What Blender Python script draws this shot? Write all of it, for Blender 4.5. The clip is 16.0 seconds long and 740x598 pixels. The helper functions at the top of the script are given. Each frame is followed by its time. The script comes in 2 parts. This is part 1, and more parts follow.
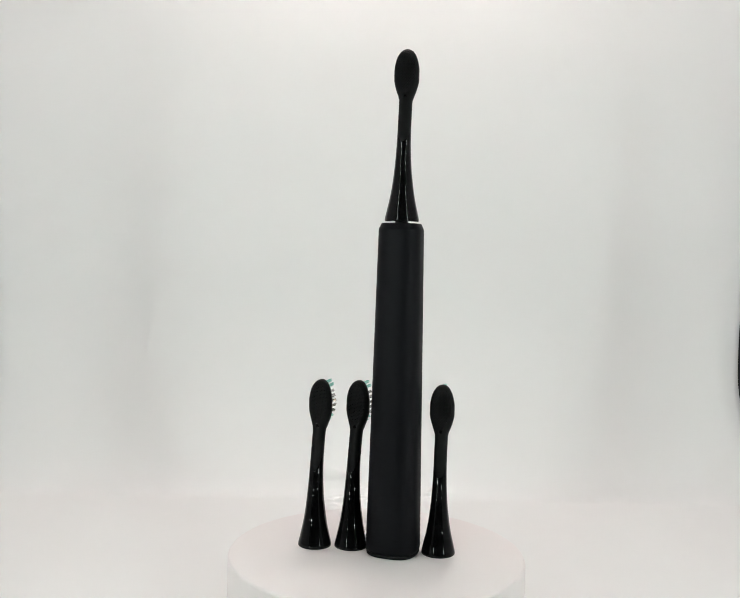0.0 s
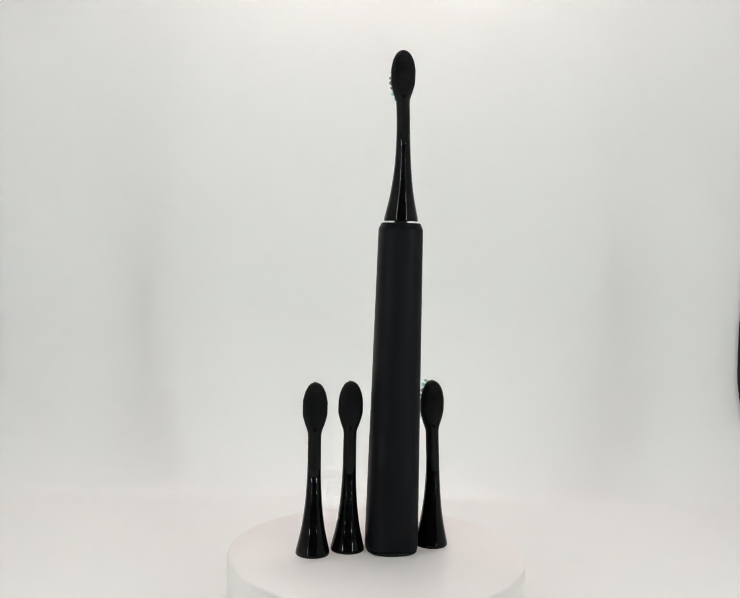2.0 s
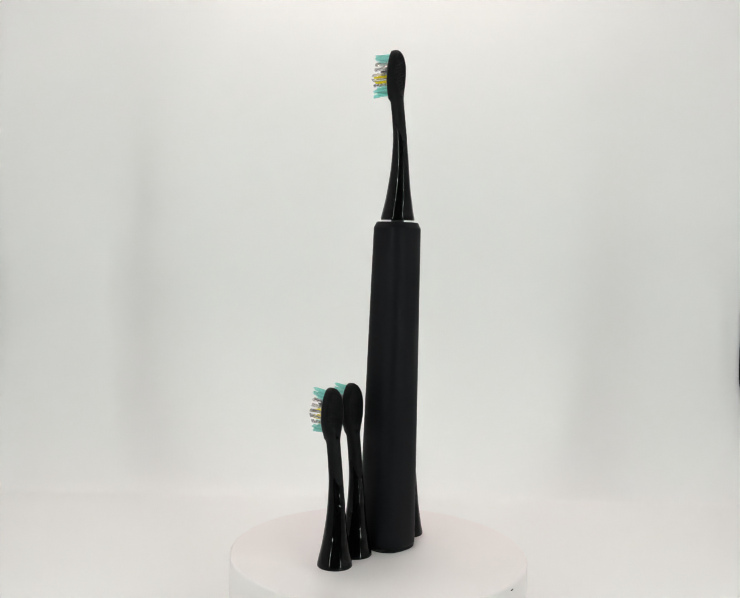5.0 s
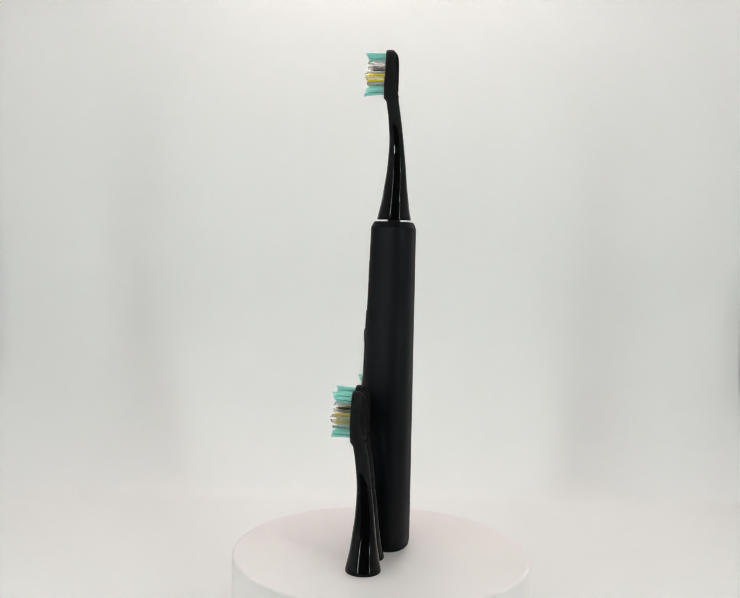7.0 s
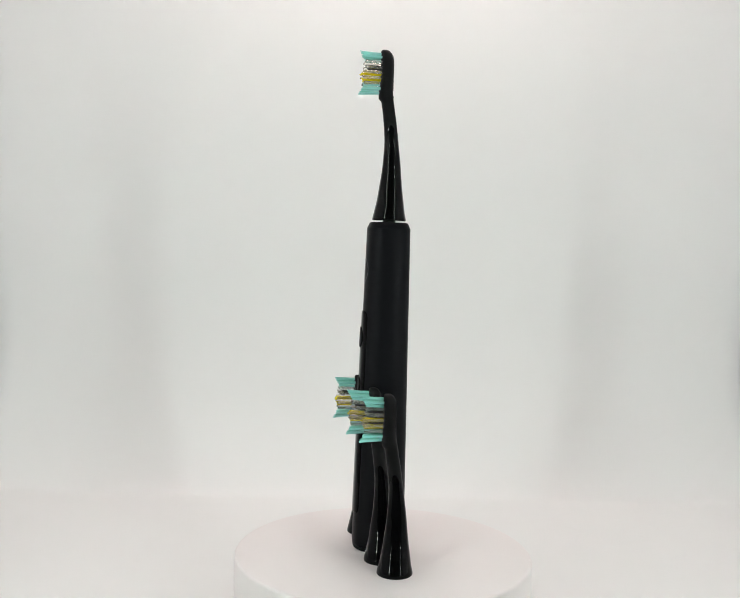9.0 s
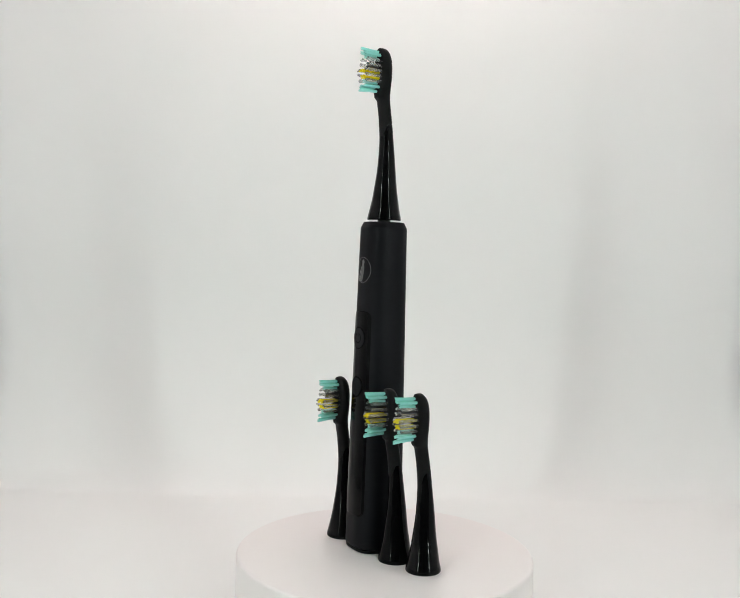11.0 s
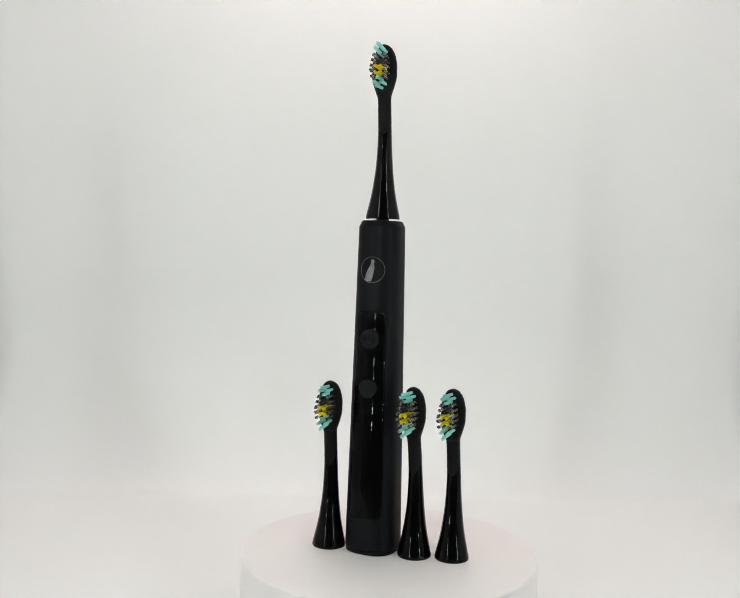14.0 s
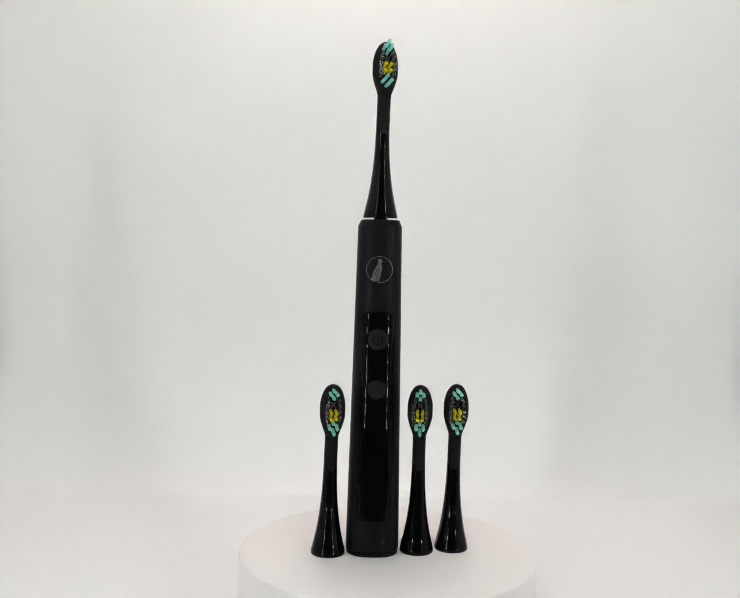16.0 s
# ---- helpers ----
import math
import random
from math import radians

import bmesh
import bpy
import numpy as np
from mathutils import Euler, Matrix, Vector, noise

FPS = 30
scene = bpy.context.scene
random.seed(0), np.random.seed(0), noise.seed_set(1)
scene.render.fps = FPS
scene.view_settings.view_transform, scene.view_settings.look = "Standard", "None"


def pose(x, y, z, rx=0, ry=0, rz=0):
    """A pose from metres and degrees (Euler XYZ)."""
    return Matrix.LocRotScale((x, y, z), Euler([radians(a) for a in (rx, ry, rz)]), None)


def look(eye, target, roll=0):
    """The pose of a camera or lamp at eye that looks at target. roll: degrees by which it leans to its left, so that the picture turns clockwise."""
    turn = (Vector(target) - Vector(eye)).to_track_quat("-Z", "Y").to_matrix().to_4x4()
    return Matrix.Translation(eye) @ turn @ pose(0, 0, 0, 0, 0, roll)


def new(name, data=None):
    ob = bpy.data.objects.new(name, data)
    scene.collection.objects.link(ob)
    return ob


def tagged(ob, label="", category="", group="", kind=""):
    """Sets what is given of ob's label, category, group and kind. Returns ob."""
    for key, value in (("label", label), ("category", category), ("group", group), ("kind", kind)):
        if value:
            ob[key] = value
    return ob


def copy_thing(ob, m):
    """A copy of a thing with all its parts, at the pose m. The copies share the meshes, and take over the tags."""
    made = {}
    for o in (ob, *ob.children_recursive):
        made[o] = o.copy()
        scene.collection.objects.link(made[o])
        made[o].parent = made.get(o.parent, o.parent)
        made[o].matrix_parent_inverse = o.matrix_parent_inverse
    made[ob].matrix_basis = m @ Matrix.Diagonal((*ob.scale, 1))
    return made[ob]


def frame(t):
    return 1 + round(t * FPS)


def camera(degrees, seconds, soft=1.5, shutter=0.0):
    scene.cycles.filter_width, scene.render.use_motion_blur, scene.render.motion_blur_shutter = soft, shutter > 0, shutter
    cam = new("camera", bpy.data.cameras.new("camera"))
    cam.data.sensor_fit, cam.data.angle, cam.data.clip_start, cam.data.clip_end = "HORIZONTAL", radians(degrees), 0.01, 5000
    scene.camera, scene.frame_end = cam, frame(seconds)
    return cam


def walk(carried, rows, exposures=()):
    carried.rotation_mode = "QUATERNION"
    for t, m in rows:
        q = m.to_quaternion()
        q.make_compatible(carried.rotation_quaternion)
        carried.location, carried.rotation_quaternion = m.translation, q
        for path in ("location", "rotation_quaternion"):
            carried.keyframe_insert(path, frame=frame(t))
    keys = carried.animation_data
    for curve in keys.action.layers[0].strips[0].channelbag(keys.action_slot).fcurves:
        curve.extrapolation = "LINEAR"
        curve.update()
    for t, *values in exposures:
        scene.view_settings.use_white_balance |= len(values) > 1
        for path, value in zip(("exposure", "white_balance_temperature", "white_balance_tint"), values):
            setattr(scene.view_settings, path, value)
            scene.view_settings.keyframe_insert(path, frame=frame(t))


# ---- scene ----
# ---- camera and its path: a slow sideways drift in front of the open light box ----
cam = camera(45.68, 16.0, soft=0.9)
PITCH, ROLL, YAW = 3.133, 1.526, 2.0
EYE_Y, EYE_Z = -0.42858, 0.14784


def view(x, dip=0.0, turn=0.0):
    eye = Vector((x, EYE_Y, EYE_Z))
    p, y = radians(PITCH + dip), radians(YAW + turn)
    ahead = Vector((math.sin(y) * math.cos(p), math.cos(y) * math.cos(p), -math.sin(p)))
    return look(eye, eye + ahead, ROLL)


walk(cam, [(0.0, view(-0.0215, -0.100, -0.003)),
           (0.5, view(-0.0214, -0.104, 0.010)),
           (1.0, view(-0.0213, -0.098, 0.012)),
           (1.5, view(-0.0212, -0.088, 0.014)),
           (2.0, view(-0.0215, -0.068, 0.021)),
           (2.5, view(-0.0217, -0.029, -0.010)),
           (3.0, view(-0.0219, 0.009, -0.055)),
           (3.5, view(-0.0221, 0.018, -0.022)),
           (4.0, view(-0.0221, -0.002, 0.025)),
           (6.5, view(-0.0236, 0.026, -0.030)),
           (7.0, view(-0.0237, 0.016, -0.017)),
           (7.5, view(-0.0239, -0.012, 0.003)),
           (8.0, view(-0.0241, -0.032, 0.009)),
           (8.5, view(-0.0244, -0.040, -0.004)),
           (9.0, view(-0.0246, -0.040, -0.021)),
           (11.5, view(-0.0257, -0.028, -0.006)),
           (12.0, view(-0.0261, -0.030, 0.002)),
           (12.5, view(-0.0264, -0.024, -0.004)),
           (13.0, view(-0.0270, 0.000, -0.032)),
           (13.5, view(-0.0275, 0.022, -0.046)),
           (14.0, view(-0.0275, 0.030, -0.028)),
           (14.5, view(-0.0275, 0.036, 0.014)),
           (15.0, view(-0.0273, 0.044, 0.049)),
           (15.5, view(-0.0271, 0.053, 0.038)),
           (16.0, view(-0.0269, 0.070, 0.008))])

# ---- world: an almost dark room; the light comes from the box's own strips ----
world = bpy.data.worlds.new("world")
scene.world = world
world.use_nodes = True
world.node_tree.nodes["Background"].inputs["Color"].default_value = (0.6, 0.65, 0.75, 1)
world.node_tree.nodes["Background"].inputs["Strength"].default_value = 0.02
STRIP_GLOW, TOP_GLOW = 152.0, 13.0

# ---- turning ----
TURN_START, TURN_RATE = 0.035, 12.354     # degrees, degrees a second


# ---- materials ----
def material(name, colour, rough, metal=0.0, spec=0.5, grain=0.0, grain_scale=2000.0, vary=0.0, vary_scale=60.0,
             bump=0.0, emit=None, power=0.0, translucent=0.0, clear=0.0, islands=0.0, tint=(1, 1, 1), streak=0.0, glass=0.0):
    mat = bpy.data.materials.new(name)
    mat.use_nodes = True
    nt = mat.node_tree
    bsdf = nt.nodes["Principled BSDF"]
    bsdf.inputs["Base Color"].default_value = (*colour, 1)
    bsdf.inputs["Roughness"].default_value = rough
    bsdf.inputs["Metallic"].default_value = metal
    bsdf.inputs["Specular IOR Level"].default_value = spec
    bsdf.inputs["Transmission Weight"].default_value = glass
    bsdf.inputs["IOR"].default_value = 1.45
    coords = nt.nodes.new("ShaderNodeTexCoord")
    if vary or grain:
        large, small = nt.nodes.new("ShaderNodeTexNoise"), nt.nodes.new("ShaderNodeTexNoise")
        large.inputs["Scale"].default_value, small.inputs["Scale"].default_value = vary_scale, grain_scale
        large.inputs["Detail"].default_value = 4
        for tex in (large, small):
            nt.links.new(coords.outputs["Object"], tex.inputs["Vector"])
        mix = nt.nodes.new("ShaderNodeMix")
        mix.data_type = "RGBA"
        mix.inputs[6].default_value = (*[c * (1 - vary) for c in colour], 1)
        mix.inputs[7].default_value = (*[min(1, c * (1 + vary)) for c in colour], 1)
        nt.links.new(large.outputs["Fac"], mix.inputs[0])
        nt.links.new(mix.outputs[2], bsdf.inputs["Base Color"])
        ramp = nt.nodes.new("ShaderNodeMapRange")
        ramp.inputs["To Min"].default_value, ramp.inputs["To Max"].default_value = max(0.02, rough - grain), min(1, rough + grain)
        nt.links.new(small.outputs["Fac"], ramp.inputs["Value"])
        nt.links.new(ramp.outputs["Result"], bsdf.inputs["Roughness"])
        if bump:
            b = nt.nodes.new("ShaderNodeBump")
            b.inputs["Strength"].default_value, b.inputs["Distance"].default_value = bump, 0.0002
            nt.links.new(small.outputs["Fac"], b.inputs["Height"])
            nt.links.new(b.outputs["Normal"], bsdf.inputs["Normal"])
    tone = None
    if islands:
        geo, tone = nt.nodes.new("ShaderNodeNewGeometry"), nt.nodes.new("ShaderNodeMix")
        tone.data_type = "RGBA"
        tone.inputs[6].default_value = (*[c * (1 - islands) for c in colour], 1)
        tone.inputs[7].default_value = (*[min(1, c * (1 + islands)) for c in colour], 1)
        nt.links.new(geo.outputs["Random Per Island"], tone.inputs[0])
        nt.links.new(tone.outputs[2], bsdf.inputs["Base Color"])
    if emit:
        bsdf.inputs["Emission Color"].default_value = (*emit, 1)
        bsdf.inputs["Emission Strength"].default_value = power
    if translucent:
        tr, add = nt.nodes.new("ShaderNodeBsdfTranslucent"), nt.nodes.new("ShaderNodeMixShader")
        tr.inputs["Color"].default_value = (*colour, 1)
        add.inputs[0].default_value = translucent
        if tone:
            nt.links.new(tone.outputs[2], tr.inputs["Color"])
        nt.links.new(bsdf.outputs[0], add.inputs[1])
        nt.links.new(tr.outputs[0], add.inputs[2])
        last = add
        if clear:
            see, last = nt.nodes.new("ShaderNodeBsdfTransparent"), nt.nodes.new("ShaderNodeMixShader")
            last.inputs[0].default_value = clear
            if streak:
                # some filaments of a clear bundle are clearer than others
                along, fine, span = nt.nodes.new("ShaderNodeMapping"), nt.nodes.new("ShaderNodeTexNoise"), nt.nodes.new("ShaderNodeMapRange")
                along.inputs["Scale"].default_value = (4200, 160, 4200)
                fine.inputs["Scale"].default_value = 1.0
                span.inputs["From Min"].default_value, span.inputs["From Max"].default_value = 0.32, 0.68
                span.inputs["To Min"].default_value, span.inputs["To Max"].default_value = clear - streak, min(0.97, clear + streak)
                nt.links.new(coords.outputs["Object"], along.inputs["Vector"])
                nt.links.new(along.outputs["Vector"], fine.inputs["Vector"])
                nt.links.new(fine.outputs["Fac"], span.inputs["Value"])
                nt.links.new(span.outputs["Result"], last.inputs[0])
            see.inputs["Color"].default_value = (*tint, 1)
            nt.links.new(add.outputs[0], last.inputs[1])
            nt.links.new(see.outputs[0], last.inputs[2])
        nt.links.new(last.outputs[0], nt.nodes["Material Output"].inputs["Surface"])
    return mat


SHEET = material("white_vinyl_sheet", (0.80, 0.80, 0.79), 0.55, spec=0.3, grain=0.05, grain_scale=900, vary=0.02, vary_scale=9, bump=0.05)
LINING = material("silvery_white_lining", (0.795, 0.795, 0.812), 0.5, spec=0.4, grain=0.05, grain_scale=400, vary=0.03, vary_scale=20, bump=0.1)
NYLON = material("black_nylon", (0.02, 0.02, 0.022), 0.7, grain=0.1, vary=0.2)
ROOM = material("dim_room_paint", (0.05, 0.05, 0.05), 0.85, grain=0.05, grain_scale=50, vary=0.1, vary_scale=2)
TABLE_WHITE = material("white_table_plastic", (0.775, 0.730, 0.72), 0.42, spec=0.4, grain=0.05, grain_scale=1500, vary=0.015, vary_scale=25, bump=0.05)
SOFT_BLACK = material("soft_touch_black", (0.0019, 0.0021, 0.0033), 0.5, spec=0.135, grain=0.05, grain_scale=4000, vary=0.12, vary_scale=80, bump=0.12)
MATTE_BLACK = material("matte_black_plastic", (0.0034, 0.0034, 0.0036), 0.5, spec=0.14, grain=0.06, grain_scale=3500, vary=0.15, vary_scale=150, bump=0.15)
GLOSS_BLACK = material("glossy_black_plastic", (0.0020, 0.0020, 0.0022), 0.02, spec=0.15, grain=0.005, grain_scale=230, bump=0.10, vary=0.05, vary_scale=100)
PANEL_BLACK = material("glossy_black_panel", (0.0020, 0.0020, 0.0022), 0.02, spec=0.085, grain=0.005, grain_scale=210, bump=0.13, vary=0.05, vary_scale=100)
BUTTON_BLACK = material("rubber_black", (0.0055, 0.0055, 0.0066), 0.6, spec=0.16, grain=0.05, grain_scale=4000, vary=0.1, vary_scale=200, bump=0.15)
SEAM = material("dark_seam", (0.0012, 0.0012, 0.0012), 0.85, spec=0.05, grain=0.05, vary=0.1)
SILVER = material("silver_print", (0.17, 0.17, 0.17), 0.38, metal=0.85, grain=0.05, vary=0.05, vary_scale=300)
STEEL = material("dark_steel", (0.05, 0.05, 0.05), 0.35, metal=0.6, grain=0.05, vary=0.05)
TEAL = material("teal_bristle", (0.52, 0.98, 0.85), 0.4, grain=0.05, vary=0.12, vary_scale=900, translucent=0.5, clear=0.28, islands=0.22, tint=(0.80, 0.99, 0.96))
GREY = material("clear_smoky_bristle", (0.80, 0.785, 0.765), 0.17, grain=0.06, grain_scale=1500, vary=0.06, vary_scale=900, glass=0.94)
YELLOW = material("yellow_bristle", (0.96, 0.79, 0.012), 0.4, grain=0.05, vary=0.1, vary_scale=900, translucent=0.5, clear=0.38, streak=0.28, islands=0.1, tint=(1.0, 0.965, 0.55))
CHARCOAL = material("charcoal_bristle", (0.02, 0.02, 0.022), 0.4, grain=0.05, vary=0.1, vary_scale=900)
DUST = material("grey_dust", (0.66, 0.665, 0.655), 0.8, grain=0.05, vary=0.2)
STRIP_BOARD = material("black_strip_board", (0.02, 0.02, 0.02), 0.6, grain=0.05, vary=0.05)
LED_GLOW = material("led_glow", (0.9, 0.9, 0.85), 0.4, emit=(0.90, 1.0, 0.95), power=STRIP_GLOW)
TOP_LED_GLOW = material("top_led_glow", (0.9, 0.9, 0.85), 0.4, emit=(1.0, 0.835, 0.81), power=TOP_GLOW)


# ---- building helpers ----
def part(name, bm, mat, parent=None, label="", smooth=True, kind=""):
    mesh = bpy.data.meshes.new(name)
    bmesh.ops.recalc_face_normals(bm, faces=bm.faces)
    bm.to_mesh(mesh)
    bm.free()
    mesh.materials.append(mat)
    if smooth:
        for p in mesh.polygons:
            p.use_smooth = len(p.vertices) <= 8
    ob = new(name, mesh)
    if parent:
        ob.parent = parent
    return tagged(ob, label=label, kind=kind)


def box(bm, lo, hi, bevel=0.0):
    made = bmesh.ops.create_cube(bm, size=1, matrix=Matrix.LocRotScale(
        [(a + b) / 2 for a, b in zip(lo, hi)], None, [b - a for a, b in zip(lo, hi)]))
    if bevel:
        edges = {e for v in made["verts"] for e in v.link_edges}
        bmesh.ops.bevel(bm, geom=list(edges), offset=bevel, segments=2, affect="EDGES", profile=0.5)
    return bm


def loft(bm, rings, ends=(True, True)):
    rows = [[bm.verts.new(p) for p in ring] for ring in rings]
    n = len(rows[0])
    for a, b in zip(rows, rows[1:]):
        for i in range(n):
            bm.faces.new((a[i], a[(i + 1) % n], b[(i + 1) % n], b[i]))
    if ends[0]:
        bm.faces.new(rows[0][::-1])
    if ends[1]:
        bm.faces.new(rows[-1])
    return bm


def curve_through(xs, ys, x):
    """A smooth curve through control stations."""
    return float(np.interp(x, *dense(tuple(xs), tuple(ys))))


DENSE = {}


def dense(xs, ys):
    if (xs, ys) not in DENSE:
        tang = []
        for i in range(len(xs)):
            if i in (0, len(xs) - 1):
                j = 0 if i == 0 else i - 1
                tang.append((ys[j + 1] - ys[j]) / (xs[j + 1] - xs[j]))
            else:
                a, b = (ys[i] - ys[i - 1]) / (xs[i] - xs[i - 1]), (ys[i + 1] - ys[i]) / (xs[i + 1] - xs[i])
                tang.append(0.0 if a * b <= 0 else 2 * a * b / (a + b))
        px, py = [], []
        for i in range(len(xs) - 1):
            w = xs[i + 1] - xs[i]
            for k in range(24):
                u = k / 24
                px.append(xs[i] + u * w)
                py.append((2 * u**3 - 3 * u**2 + 1) * ys[i] + (u**3 - 2 * u**2 + u) * w * tang[i]
                          + (-2 * u**3 + 3 * u**2) * ys[i + 1] + (u**3 - u**2) * w * tang[i + 1])
        DENSE[xs, ys] = (px + [xs[-1]], py + [ys[-1]])
    return DENSE[xs, ys]


def power(v, e):
    return math.copysign(abs(v) ** e, v)


# ---- the light box: 60 cm wide, white inside, open towards the camera ----
FLOOR_Z, TOP_Z, BACK_Y, FRONT_Y = -0.040, 0.560, 0.280, -0.340


def build_room():
    for name, lo, hi in (("wall_north", (-0.75, 0.50, FLOOR_Z - 0.010), (0.75, 0.54, 0.75)), ("wall_south", (-0.75, -0.94, FLOOR_Z - 0.010), (0.75, -0.90, 0.75)),
                         ("wall_east", (0.75, -0.94, FLOOR_Z - 0.010), (0.79, 0.54, 0.75)), ("wall_west", (-0.79, -0.94, FLOOR_Z - 0.010), (-0.75, 0.54, 0.75)),
                         ("ceiling", (-0.79, -0.94, 0.75), (0.79, 0.54, 0.79)), ("floor", (-0.79, -0.94, -0.09), (0.79, 0.54, FLOOR_Z - 0.010))):
        tagged(part(name, box(bmesh.new(), lo, hi), ROOM, smooth=False), "plain dark surface round the light box",
               name.split("_")[0], kind="structure")


def build_box():
    base = tagged(new("photo_light_box"), "folding photo light box with white lining and lit strips", "light box", kind="structure")
    z0 = FLOOR_Z - 0.010
    for name, lo, hi, mat in (
            ("side_panel", (-0.334, FRONT_Y, z0), (-0.328, 0.305, TOP_Z), LINING),
            ("side_panel", (0.328, FRONT_Y, z0), (0.334, 0.305, TOP_Z), LINING),
            ("back_panel", (-0.328, 0.300, z0), (0.328, 0.306, TOP_Z), NYLON),
            ("top_panel", (-0.334, FRONT_Y, TOP_Z), (0.334, 0.306, TOP_Z + 0.006), LINING),
            ("floor_panel", (-0.328, FRONT_Y, z0), (0.328, 0.300, z0 + 0.006), NYLON)):
        part(name, box(bmesh.new(), lo, hi), mat, base, smooth=False)
    led = None
    for x, sign in ((-0.235, 1), (0.235, -1)):
        strip = part("led_strip", box(bmesh.new(), (-0.006, -0.003, -0.005), (0.006, 0.0, 0.425)), STRIP_BOARD, base, smooth=False)
        strip.matrix_basis = pose(x, -0.332, 0.0, 0, 0, -sign * 35 + 180)
        for k in range(29):
            if led is None:
                led = part("led", box(bmesh.new(), (-0.0044, -0.0005, -0.0030), (0.0044, 0.0, 0.0030)), LED_GLOW, strip, smooth=False)
                one = led
            else:
                one = new("led", led.data)
                one.parent = strip
            one.matrix_basis = pose(0, -0.0032, 0.005 + k * 0.0145)
        part("strip_bracket", box(bmesh.new(), (min(x, -sign * 0.328), -0.338, 0.2), (max(x, -sign * 0.328), -0.336, 0.22)), LINING, base, smooth=False)
    for y, deep, wide in ((-0.12, 0.004, 0.19), (0.222, 0.034, 0.16)):
        lamp = part("top_light", box(bmesh.new(), (-wide - 0.01, y - deep - 0.005, TOP_Z - 0.012), (wide + 0.01, y + deep + 0.005, TOP_Z - 0.0005), 0.002), STRIP_BOARD, base, smooth=False)
        part("diffuser", box(bmesh.new(), (-wide, y - deep, TOP_Z - 0.016), (wide, y + deep, TOP_Z - 0.0125), 0.001), TOP_LED_GLOW, lamp, smooth=False)


def build_backdrop():
    """One white sheet: flat on the floor, a wide bend, then up the back."""
    bm = bmesh.new()
    run, rise = 0.055, 0.15
    path = [(y, FLOOR_Z) for y in np.linspace(-0.20, BACK_Y - run, 12)]
    path += [(BACK_Y - run + run * math.sin(a), FLOOR_Z + rise * (1 - math.cos(a))) for a in np.linspace(0.06, math.pi / 2, 40)]
    path += [(BACK_Y, z) for z in np.linspace(FLOOR_Z + rise + 0.012, TOP_Z - 0.02, 34)]
    cols = 160
    rows = []
    for y, z in path:
        up = min(1, max(0, (z - 0.02) / 0.2))
        half = 0.3018 + 0.0055 * up + 0.0035 * min(1, max(0, (0.050 - z) / 0.034)) + 0.010 * min(1, max(0, (0.014 - z) / 0.02))
        row = []
        for i in range(cols + 1):
            x = (2 * i / cols - 1) * half
            wave = 0.0016 * noise.noise(Vector((x * 7, z * 2.2, 1.3))) * up
            edge = max(0.0, (abs(x) - half + 0.018) / 0.018) ** 2
            curl = edge * (0.002 + 0.005 * math.exp(-((z - 0.050) / 0.05) ** 2)) * min(1, max(0, (z + 0.03) / 0.04))
            row.append(bm.verts.new((x * (1 + 1.35 * curl) + 0.0029, y + wave + curl, z)))
        rows.append(row)
    for a, b in zip(rows, rows[1:]):
        for i in range(cols):
            bm.faces.new((a[i], a[i + 1], b[i + 1], b[i]))
    sheet = tagged(part("backdrop", bm, SHEET), "seamless white vinyl backdrop sheet curving up the back", "backdrop", kind="structure")
    thick = sheet.modifiers.new("thickness", "SOLIDIFY")
    thick.thickness, thick.offset = 0.0008, -1
    for x, z, r in ((0.132, 0.052, 0.0010), (-0.216, 0.060, 0.0008), (-0.128, 0.058, 0.0006)):
        speck = part("dust_speck", disc_profile(bmesh.new(), [(r, 0.0), (r * 0.8, 0.0002), (r * 0.3, 0.0003)], 9), DUST, sheet, smooth=False)
        speck.matrix_basis = pose(x, BACK_Y - 0.0018, z, 90, 0, 20)
    return sheet


# ---- the turntable ----
def disc_profile(bm, profile, n=128):
    return loft(bm, [[(r * math.cos(2 * math.pi * k / n), r * math.sin(2 * math.pi * k / n), z) for k in range(n)] for r, z in profile])


def build_turntable():
    base = tagged(part("platform_foot", disc_profile(bmesh.new(), [(0.064, FLOOR_Z), (0.066, FLOOR_Z + 0.001), (0.066, -0.0330), (0.05, -0.0325)]), TABLE_WHITE, smooth=False),
                  "low round white plastic platform on the sheet", "platform")
    table = tagged(new("turntable"), "round white plastic motorised turntable, slowly turning", "turntable")
    rim, b = 0.073, 0.0012
    profile = [(rim - 0.002, -0.0320), (rim, -0.0315), (rim, -b)]
    profile += [(rim - b + b * math.cos(a), -b + b * math.sin(a)) for a in (0.4, 0.8, 1.2)]
    profile += [(rim - b, 0.0), (0.04, 0.0), (0.01, 0.0)]
    part("platter", disc_profile(bmesh.new(), profile), TABLE_WHITE, table)
    a = radians(-99)
    mark = part("scuff_mark", box(bmesh.new(), (-0.0005, -0.0011, -0.0003), (0.00004, 0.0011, 0.0003)), SEAM, table, "small black scuff on the rim", smooth=False)
    mark.matrix_basis = pose(0.0730 * math.cos(a), 0.0730 * math.sin(a), -0.0026, 0, 0, -99)
    return table


# ---- brush heads ----
MM = 0.001
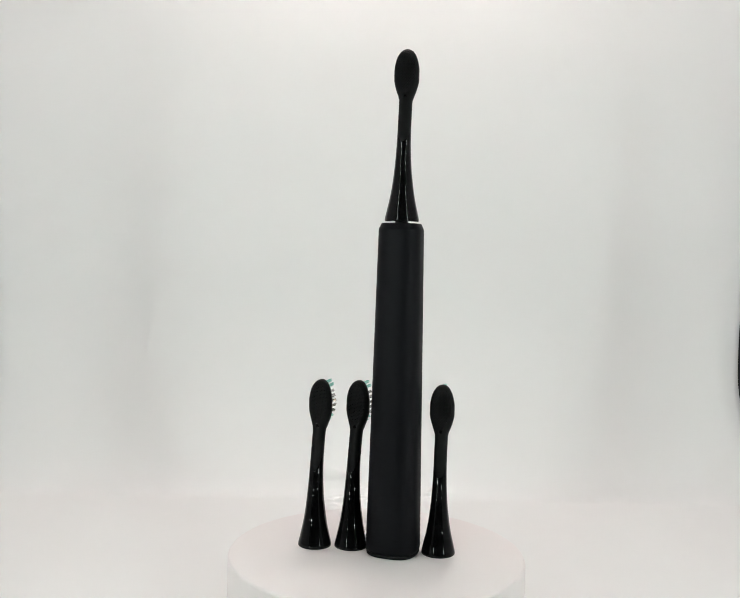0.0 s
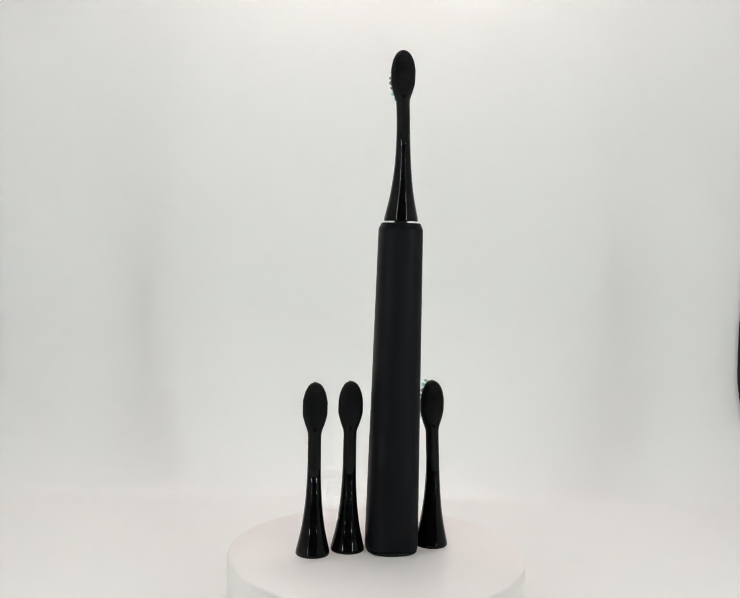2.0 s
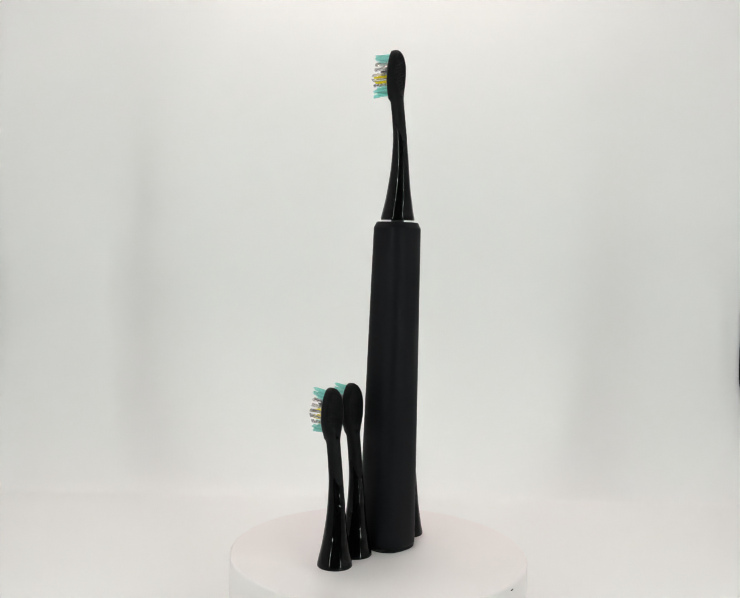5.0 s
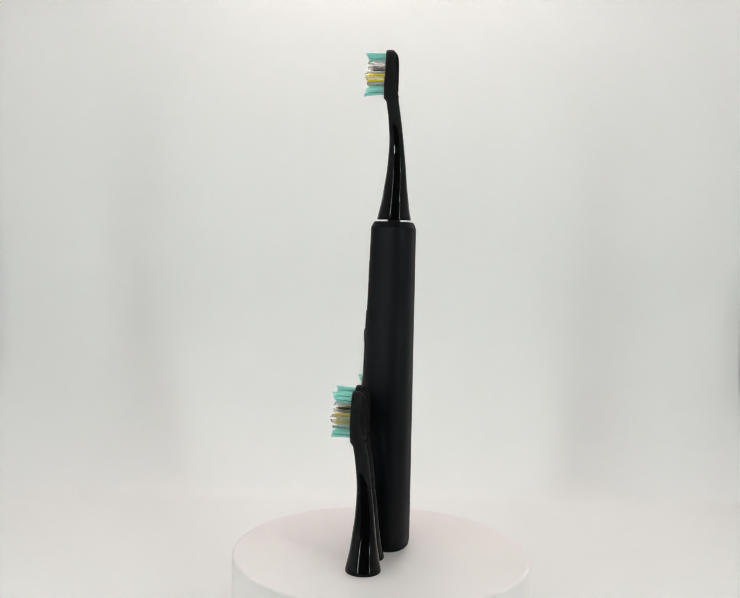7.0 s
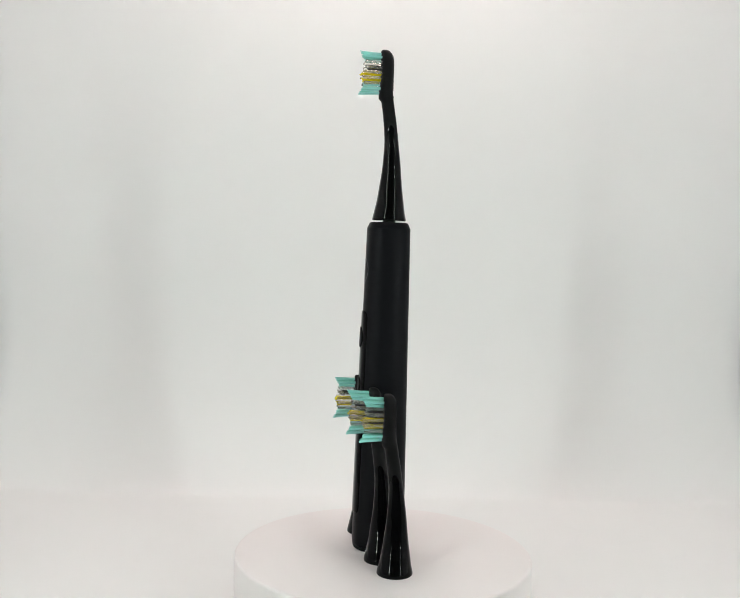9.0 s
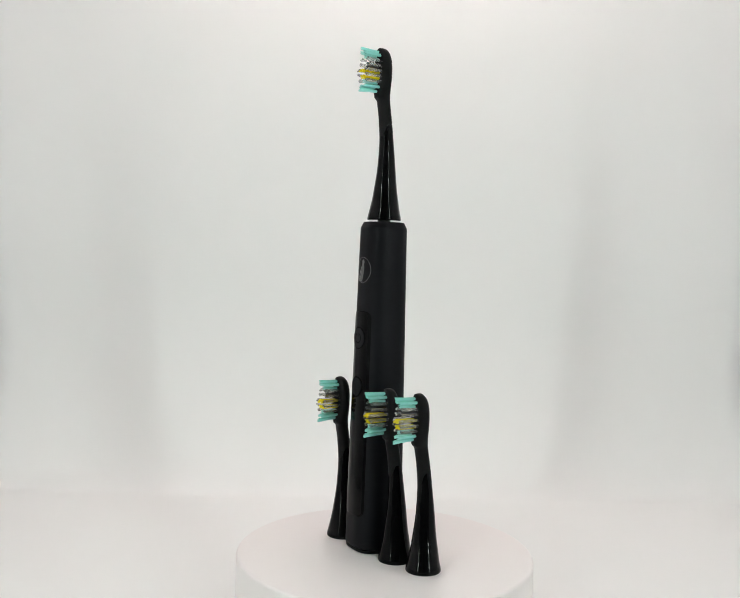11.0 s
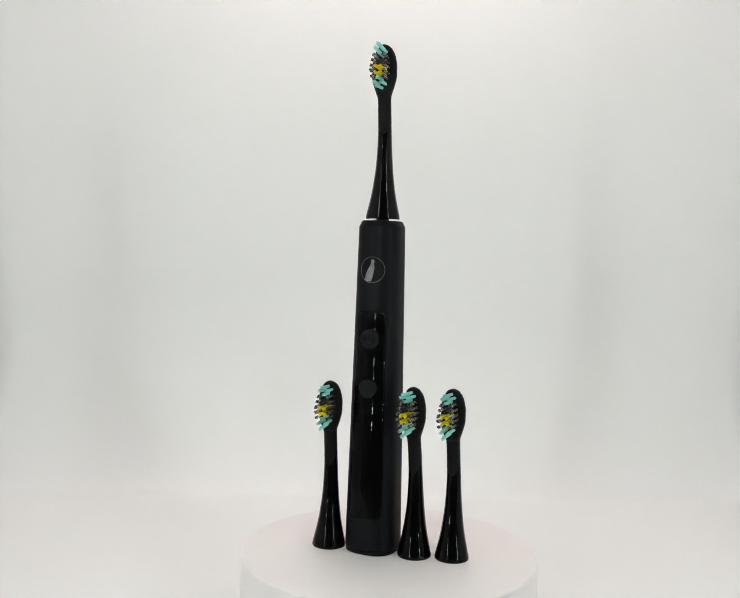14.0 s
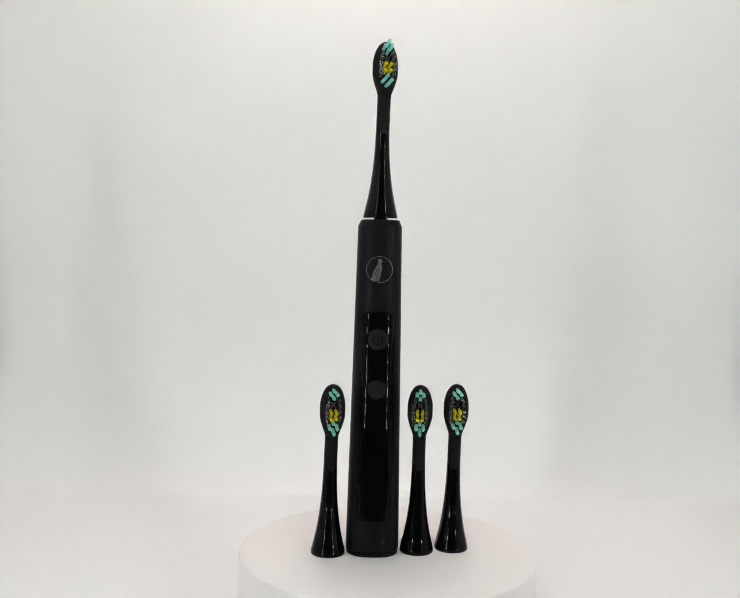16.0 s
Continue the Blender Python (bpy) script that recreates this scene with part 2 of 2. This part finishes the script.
# height, front, back, half width, squareness: stations up a brush head, in millimetres
STATIONS = ((0.0, -8.1, 8.1, 8.1, 2.0), (0.4, -8.35, 8.35, 8.35, 2.0), (4.3, -7.6, 7.6, 7.6, 2.0), (10.1, -6.4, 6.8, 6.3, 2.0), (15.8, -5.6, 6.0, 5.3, 2.0),
            (27.2, -4.2, 4.8, 4.0, 2.05), (38.7, -3.7, 3.3, 3.4, 2.1), (50.1, -4.6, 1.6, 3.2, 2.2), (55.8, -5.5, 0.6, 3.2, 2.3),
            (58.2, -5.95, 0.15, 3.25, 2.4), (59.8, -7.3, -0.1, 3.65, 2.5), (63.9, -7.2, -0.7, 5.1, 2.5), (68.6, -6.95, -0.95, 6.1, 2.5),
            (73.0, -6.75, -0.95, 6.1, 2.5), (77.7, -6.75, -1.0, 5.3, 2.4), (80.4, -6.85, -1.35, 4.2, 2.3), (82.2, -6.85, -2.2, 2.9, 2.2), (82.95, -6.7, -2.9, 1.8, 2.1), (83.35, -6.0, -3.7, 0.6, 2.0))
HEAD_H = 83.35


def station(h):
    hs = [s[0] for s in STATIONS]
    return [curve_through(hs, [s[k] for s in STATIONS], h) for k in (1, 2, 3, 4)]


def head_point(h, a, grow=0.0):
    f, b, w, n = station(h)
    return ((w + grow) * power(math.cos(a), 2 / n) * MM, ((f + b) / 2 + ((b - f) / 2 + grow) * power(math.sin(a), 2 / n)) * MM, h * MM)


def head_back(x, h):
    f, b, w, n = station(h)
    return (f + b) / 2 + (b - f) / 2 * max(0, 1 - abs(x / w) ** n) ** (1 / n)


def gloss_line(a):
    """Height at which the glossy sleeve gives way to the matte neck."""
    return 39.6 - 1.3 * math.sin(a) + 7.0 * abs(math.cos(a)) ** 2.6


# x, height, upward splay of each tuft on the plate, colour
TUFTS = ((0.00, 81.0, 0.30, "t"), (-1.53, 79.4, 0.30, "t"), (1.53, 79.4, 0.30, "t"), (0.00, 77.4, 0.45, "t"),
         (-2.33, 76.6, 0.15, "g"), (2.33, 76.6, 0.15, "g"), (-2.88, 74.1, 0.05, "g"), (2.88, 74.1, 0.05, "g"),
         (0.00, 74.2, 0.05, "c"), (-3.15, 71.6, -0.05, "g"), (3.15, 71.6, -0.05, "g"), (-1.17, 71.2, 0.05, "y"), (1.17, 71.2, 0.05, "y"),
         (-3.15, 69.1, -0.05, "g"), (3.15, 69.1, -0.05, "g"), (-1.17, 68.4, -0.15, "y"), (1.17, 68.4, -0.15, "y"),
         (-2.78, 66.6, -0.15, "g"), (2.78, 66.6, -0.15, "g"), (0.00, 66.2, -0.15, "t"),
         (-1.71, 64.2, -0.35, "t"), (1.71, 64.2, -0.35, "t"), (0.00, 62.3, -0.65, "t"))
# the trimmed brush surface, seen from the side: long at both ends, a low crest in the middle
TRIM_H = (60.8, 62.7, 64.6, 66.2, 67.7, 69.1, 70.5, 71.9, 73.2, 74.8, 75.8, 77.2, 78.3, 80.2, 82.8)
TRIM_L = (10.6, 9.4, 8.4, 8.2, 8.5, 9.2, 10.0, 9.0, 8.2, 8.6, 8.4, 8.0, 8.3, 9.4, 10.9)
TUFT_MESH = {}


def trimmed(h):
    return float(np.interp(h, TRIM_H, TRIM_L))


def tuft_mesh(height, splay, colour, seed):
    """A bundle of thin filaments, trimmed to the brush's profile; its ends spread and are cut unevenly."""
    rng = random.Random(seed)
    bm = bmesh.new()
    spots, thick = [], 0.17
    if colour == "c":
        spots = [(0.42 * k * c, 0.42 * k * s) for c, s in ((1, 1), (-1, 1), (1, -1), (-1, -1)) for k in (0.6, 1.2, 1.8)] + [(0, 0)]
        thick = 0.2
    elif colour == "t":
        spots = [(0.24 * math.cos(a), 0.24 * math.sin(a)) for a in (0.3, 2.4, 4.5)]
        spots += [(0.56 * math.cos(a), 0.56 * math.sin(a)) for a in np.linspace(0, 5.71, 11)]
    else:
        # clear filaments read as one fluted bundle with a ragged end
        lobes, sub = 10, 4
        lean = [rng.uniform(-0.14, 0.16) for _ in range(lobes)]
        cuts = [trimmed(height + splay + 0.85 * math.sin(2 * math.pi * (i + 0.5) / lobes)) + rng.uniform(-0.4, 0.25) for i in range(lobes)]
        middle = sum(cuts) / lobes
        rings = []
        for u, size in ((-0.1, 1.0), (0.5, 1.0), (0.85, 1.10), (0.97, 1.20), (1.0, 1.08), (0.985, 0.6), (0.955, 0.25)):
            ring = []
            for k in range(lobes * sub):
                i, a = k // sub, 2 * math.pi * k / (lobes * sub)
                r = (0.55 + 0.16 * math.sin(math.pi * ((k % sub) + 0.02) / sub) ** 0.6 + lean[i] * max(0, u)) * size
                reach = middle + (cuts[i] - middle) * max(0, u) ** 2 * min(1, size)
                ring.append(Vector((r * math.cos(a), -u * reach, r * math.sin(a) + splay * max(0, u) ** 1.5)) * MM)
            rings.append(ring)
        loft(bm, rings)
    for sx, sz in spots:
        spread = 1.22 + rng.uniform(-0.15, 0.24)
        end_z = sz * spread + splay + rng.uniform(-0.08, 0.08)
        cut = 6.7 + rng.uniform(-0.5, 0.2) if colour == "c" else trimmed(height + end_z) + rng.uniform(-0.45, 0.15)
        tip = Vector((sx * spread + rng.uniform(-0.08, 0.08), -cut, end_z))
        root = Vector((sx, 0.9, sz))
        mid = root.lerp(tip, 0.55) + Vector((0, 0, -splay * 0.12))
        rings = []
        for c, r in ((root, thick), (mid, thick), (tip + Vector((0, 0.12, 0)), thick * 0.95), (tip, thick * 0.45)):
            rings.append([(c + Vector((r * math.cos(k * math.pi / 2.5), 0, r * math.sin(k * math.pi / 2.5)))) * MM for k in range(5)])
        loft(bm, rings)
    mesh = bpy.data.meshes.new("tuft")
    bmesh.ops.recalc_face_normals(bm, faces=bm.faces)
    bm.to_mesh(mesh)
    bm.free()
    mesh.materials.append({"t": TEAL, "g": GREY, "y": YELLOW, "c": CHARCOAL}[colour])
    return mesh


def ring_disc(bm, x, y, z, r0, r1, depth, facing=1, n=20):
    """A small raised ring about the y axis."""
    rows = []
    for r, d in ((r0, 0), (r0, depth), (r1, depth), (r1, 0)):
        rows.append([(x + r * math.cos(2 * math.pi * k / n), y + facing * d, z + r * math.sin(2 * math.pi * k / n)) for k in range(n)])
    rows.append(rows[0])
    vs = [[bm.verts.new(p) for p in row] for row in rows[:4]]
    for a, b in zip(vs, vs[1:] + vs[:1]):
        for k in range(n):
            bm.faces.new((a[k], a[(k + 1) % n], b[(k + 1) % n], b[k]))
    return bm


def build_head(parent, on_handle):
    """The parts of a brush head; its bristles point along -y. Returns the mesh that carries the rest."""
    n = 72
    angles = [2 * math.pi * k / n for k in range(n)]
    upper = [[head_point(gloss_line(a) + u * (HEAD_H - gloss_line(a)), a, 0.0) for a in angles]
             for u in [k / 60 * 0.94 for k in range(60)] + [0.945, 0.955, 0.965, 0.975, 0.985, 0.992, 0.997, 1.0]]
    neck = part("brush_head" if on_handle else "neck", loft(bmesh.new(), upper, (False, True)), MATTE_BLACK, parent, "matte black neck and oval head")
    holder = neck if on_handle else parent
    lower = [[head_point(u * gloss_line(a), a) for a in angles] for u in [0, 0.003, 0.006, 0.01] + [k / 40 for k in range(1, 41)]]
    part("sleeve", loft(bmesh.new(), lower, (True, False)), GLOSS_BLACK, holder, "glossy black flared sleeve")
    # fine raised dots on the back of the oval plate
    bm = bmesh.new()
    pitch = 0.78
    for row in range(-13, 14):
        h = 72.0 + row * pitch * 0.87
        for col in range(-7, 8):
            x = (col + 0.5 * (row % 2)) * pitch
            if (x / 4.1) ** 2 + ((h - 72.0) / 9.2) ** 2 > 1:
                continue
            y = head_back(x, h) + 0.08
            rings = []
            for r, d in ((0.26, -0.1), (0.21, 0.22), (0.11, 0.31)):
                rings.append([((x + r * math.cos(k * math.pi / 3)) * MM, (y + d) * MM, (h + r * math.sin(k * math.pi / 3)) * MM) for k in range(6)])
            loft(bm, rings)
    rows = []
    for k in range(64):
        a = 2 * math.pi * k / 64
        x, h = 4.45 * math.cos(a), 72.0 + 9.9 * math.sin(a)
        y = head_back(x, h)
        rows.append([((x + 0.22 * math.cos(b) * math.cos(a)) * MM, (y + 0.10 * math.sin(b)) * MM, (h + 0.22 * math.cos(b) * math.sin(a)) * MM)
                     for b in (0.0, 1.05, 2.09, 3.14, 4.19, 5.24)])
    loft(bm, rows + [rows[0]], (False, False))
    part("tongue_cleaner", bm, MATTE_BLACK, holder, "field of fine raised rubber dots", kind="stuff")
    # no opening here: a near-black disc gives the shade inside the vent
    part("vent_hole_shade", ring_disc(bmesh.new(), 0, (head_back(0, 60.5) - 0.05) * MM, 60.5 * MM, 0.05 * MM, 0.50 * MM, 0.12 * MM), SEAM, holder)
    part("vent_rim", ring_disc(bmesh.new(), 0, (head_back(0, 60.5) - 0.05) * MM, 60.5 * MM, 0.52 * MM, 0.80 * MM, 0.26 * MM), GLOSS_BLACK, holder)
    for i, (x, h, splay, colour) in enumerate(TUFTS):
        if i not in TUFT_MESH:
            TUFT_MESH[i] = tuft_mesh(h, splay, colour, i)
        ob = new("tuft", TUFT_MESH[i])
        ob.parent = holder
        ob.matrix_basis = Matrix.Translation((x * MM, (station(h)[0] - 0.05) * MM, h * MM))
        tagged(ob, label={"t": "teal bristle tuft", "g": "clear smoky bristle tuft", "y": "yellow bristle tuft", "c": "short charcoal cross-shaped tuft"}[colour])
    return neck


# ---- the toothbrush ----
BODY_TOP, SQUARE = 0.1595, 2.68


def body_half(z):
    return 0.01303 + (0.01061 - 0.01303) * z / BODY_TOP


def body_ring(half, z, n=96):
    return [(half * power(math.cos(2 * math.pi * k / n), 2 / SQUARE), half * power(math.sin(2 * math.pi * k / n), 2 / SQUARE), z) for k in range(n)]


def body_front(x, z, proud):
    half = body_half(z)
    return -(half * max(0, 1 - abs(x / half) ** SQUARE) ** (1 / SQUARE) + proud)


def patch(name, mat, parent, inside, proud, depth, label="", steps=26, crown=0.0):
    """A thin plate that follows the front of the handle. inside: rows of height, half width and middle."""
    bm = bmesh.new()
    front, back = [], []
    # columns lie closer towards the sides, where a crowned plate rounds over
    across = [math.sin(math.pi * (i / steps - 0.5)) if crown else 2 * i / steps - 1 for i in range(steps + 1)]
    for z, w, cx in inside:
        lift = [crown * (1 - u * u) + 0.9 * crown * math.sqrt(max(0.0, 1 - u ** 12)) for u in across]
        front.append([bm.verts.new((cx + w * u, body_front(cx + w * u, z, proud + up), z)) for u, up in zip(across, lift)])
        back.append([bm.verts.new((cx + w * u, body_front(cx + w * u, z, proud - depth), z)) for u in across])
    m = len(front)
    for r in range(m - 1):
        for i in range(steps):
            bm.faces.new((front[r][i], front[r][i + 1], front[r + 1][i + 1], front[r + 1][i]))
            bm.faces.new((back[r][i], back[r + 1][i], back[r + 1][i + 1], back[r][i + 1]))
        for i in (0, steps):
            bm.faces.new((front[r][i], front[r + 1][i], back[r + 1][i], back[r][i]))
    for r in (0, m - 1):
        for i in range(steps):
            bm.faces.new((front[r][i], front[r][i + 1], back[r][i + 1], back[r][i]))
    return part(name, bm, mat, parent, label)


def rounded_outline(z0, z1, w0, w1, r, rows=60):
    out = []
    for k in range(rows + 1):
        u = 0.5 - 0.5 * math.cos(math.pi * k / rows)
        z = z0 + (z1 - z0) * u
        w = w0 + (w1 - w0) * u
        d = min(z - z0, z1 - z)
        if d < r:
            w -= r - math.sqrt(max(0, r * r - (r - d) ** 2))
        out.append((z, w, 0.0))
    return out


def round_outline(z, r, shape=0.0, rows=28):
    out = []
    for k in range(rows + 1):
        c = -math.cos(math.pi * k / rows)
        w = r * math.sqrt(max(0, 1 - c * c)) * (1 + shape * c)
        out.append((z + c * r, max(w, 0.00003), 0.0))
    return out


def front_line(bm, points, width, proud, depth=0.0002):
    """A raised line along points on the front of the handle."""
    rows = []
    for i, (x, z) in enumerate(points):
        a, b = points[max(0, i - 1)], points[min(len(points) - 1, i + 1)]
        if points[0] == points[-1] and i in (0, len(points) - 1):
            a, b = points[-2], points[1]
        d = Vector((b[0] - a[0], b[1] - a[1])).normalized() * width / 2
        nx, nz = -d.y, d.x
        rows.append([(x + nx, body_front(x + nx, z + nz, proud - depth), z + nz), (x + nx, body_front(x + nx, z + nz, proud), z + nz),
                     (x - nx, body_front(x - nx, z - nz, proud), z - nz), (x - nx, body_front(x - nx, z - nz, proud - depth), z - nz)])
    return loft(bm, rows)


def build_toothbrush():
    brush = tagged(new("toothbrush"), "black electric toothbrush standing upright on the turntable", "toothbrush")
    rings = [body_ring(body_half(0) - d, z) for d, z in ((0.0011, 0.0), (0.0005, 0.0004), (0.0003, 0.0016), (0.0009, 0.0019))]
    part("base_cap", loft(bmesh.new(), rings), MATTE_BLACK, brush, "black base cap with a fine seam")
    rings = [body_ring(body_half(0) - 0.0009, 0.0019), body_ring(body_half(0) - 0.0004, 0.0021), body_ring(body_half(0.002) - 0.0001, 0.0026), body_ring(body_half(0.0035), 0.0036)]
    rings += [body_ring(body_half(z), z) for z in np.linspace(0.008, BODY_TOP - 0.0006, 20)]
    rings += [body_ring(body_half(BODY_TOP), BODY_TOP - 0.0001), body_ring(body_half(BODY_TOP) - 0.0001, BODY_TOP + 0.0001), body_ring(body_half(BODY_TOP) - 0.0002, BODY_TOP + 0.0003),
              body_ring(0.00950, BODY_TOP + 0.0023), body_ring(0.0093, BODY_TOP + 0.0026), body_ring(0.0091, BODY_TOP + 0.0028), body_ring(0.0060, BODY_TOP + 0.0029)]
    part("handle", loft(bmesh.new(), rings), SOFT_BLACK, brush, "soft-touch matte black handle, gently tapered")
    part("shaft", disc_profile(bmesh.new(), [(0.0032, 0.1620), (0.0032, 0.1660), (0.0020, 0.1662)], 32), STEEL, brush, "dark drive shaft")
    # front panel with its buttons
    patch("panel_seam", SEAM, brush, rounded_outline(0.0178, 0.1184, 0.0086, 0.0077, 0.0032), 0.00006, 0.0004, "fine dark seam")
    panel = patch("control_panel", PANEL_BLACK, brush, rounded_outline(0.0181, 0.1181, 0.0083, 0.0074, 0.0029), 0.00012, 0.0006, "glossy black control panel", steps=40, crown=0.00030)
    patch("button_seam", SEAM, panel, round_outline(0.1052, 0.0054), 0.00074, 0.0004)
    power_button = patch("power_button", BUTTON_BLACK, panel, round_outline(0.1052, 0.0049), 0.00102, 0.0010, "round matte power button")
    # raised near-black lines carry the shade of the sunken power symbol
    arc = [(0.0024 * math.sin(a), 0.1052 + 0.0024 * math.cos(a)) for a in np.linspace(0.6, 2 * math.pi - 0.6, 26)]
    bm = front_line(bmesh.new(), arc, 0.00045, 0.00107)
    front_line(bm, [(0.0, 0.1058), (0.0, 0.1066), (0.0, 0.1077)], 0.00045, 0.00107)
    part("power_symbol", bm, SEAM, power_button, "power symbol, the shade of its recess put in as dark lines", smooth=False)
    patch("button_seam", SEAM, panel, round_outline(0.0812, 0.0050, 0.14), 0.00074, 0.0004)
    patch("mode_button", BUTTON_BLACK, panel, round_outline(0.0812, 0.0045, 0.16), 0.00102, 0.0010, "rounded triangular matte mode button")
    # emblem: a thin ring round a plain upright shape
    ring = [(0.0062 * math.sin(a), 0.1385 + 0.0062 * math.cos(a)) for a in np.linspace(0, 2 * math.pi, 65)]
    ring[-1] = ring[0]
    emblem = part("emblem_ring", front_line(bmesh.new(), ring, 0.00017, 0.00010), SILVER, brush, "thin silver ring emblem", smooth=False)
    levels = (0.0, 0.05, 0.1, 0.2, 0.35, 0.5, 0.63, 0.77, 0.83, 0.88, 0.94, 1.0)
    lefts = (-2.6, -4.0, -3.9, -3.5, -3.1, -2.5, -1.75, -0.85, -0.65, -0.75, -0.8, -0.3)
    rights = (0.3, -0.4, 0.05, 0.3, 0.65, 0.95, 1.1, 0.75, 0.75, 1.5, 0.8, 0.3)
    shape = []
    for k in range(49):
        lo, hi = curve_through(levels, lefts, k / 48) * MM, curve_through(levels, rights, k / 48) * MM
        shape.append((0.13295 + 0.0107 * k / 48, (hi - lo) / 2, (hi + lo) / 2))
    bird = patch("emblem_shape", SILVER, emblem, shape, 0.00010, 0.0003, "plain silver bird shape", steps=10)
    bm = front_line(bmesh.new(), [(x * MM, 0.1385 + z * MM) for x, z in ((-0.5, 2.1), (-0.9, 1.0), (-1.5, -0.6), (-2.2, -2.2), (-3.3, -4.0))], 0.00016, 0.00013)
    front_line(bm, [(x * MM, 0.1385 + z * MM) for x, z in ((0.1, 1.9), (-0.1, 0.4), (-0.6, -1.4), (-1.6, -3.6))], 0.00012, 0.00013)
    front_line(bm, [(x * MM, 0.1385 + z * MM) for x, z in ((-2.0, -4.6), (-1.2, -4.2), (-0.3, -4.6))], 0.00016, 0.00013)
    part("emblem_line", bm, SEAM, brush, "fine dark lines in the emblem", smooth=False)
    head = build_head(brush, True)
    head.matrix_basis = pose(0, 0, 0.1632, 0, 0, 6.0)
    return brush


build_room()
build_box()
build_backdrop()
turntable = build_turntable()
toothbrush = build_toothbrush()
spare = tagged(new("brush_head"), "black replacement brush head with teal, grey and yellow bristles standing upright", "brush head", group="replacement brush heads")
build_head(spare, False)
spares = [spare, copy_thing(spare, Matrix()), copy_thing(spare, Matrix())]

# place on the turntable, facing in degrees, and slight lean along x and y of each thing
PLACES = ((turntable, 0.0, 0.0, 0.0, 0.0, 0.0), (toothbrush, 0.00808, -0.00037, 161.5, -0.0019, -0.0086),
          (spares[0], 0.03042, -0.00182, 166.5, -0.0074, -0.0023), (spares[1], -0.01273, 0.00677, 157.0, 0.0067, 0.0107),
          (spares[2], -0.03093, 0.00799, 159.0, -0.0003, 0.0044))


def motions():
    """Everything on the platter turns with it, at one even rate."""
    for thing, x, y, facing, lean_x, lean_y in PLACES:
        rows = []
        for k in range(33):
            t = k * 0.5
            rows.append((t, pose(0, 0, 0, 0, 0, TURN_START + TURN_RATE * t)
                         @ pose(x, y, 0, math.degrees(-lean_y), math.degrees(lean_x)) @ pose(0, 0, 0, 0, 0, facing)))
        walk(thing, rows)


motions()
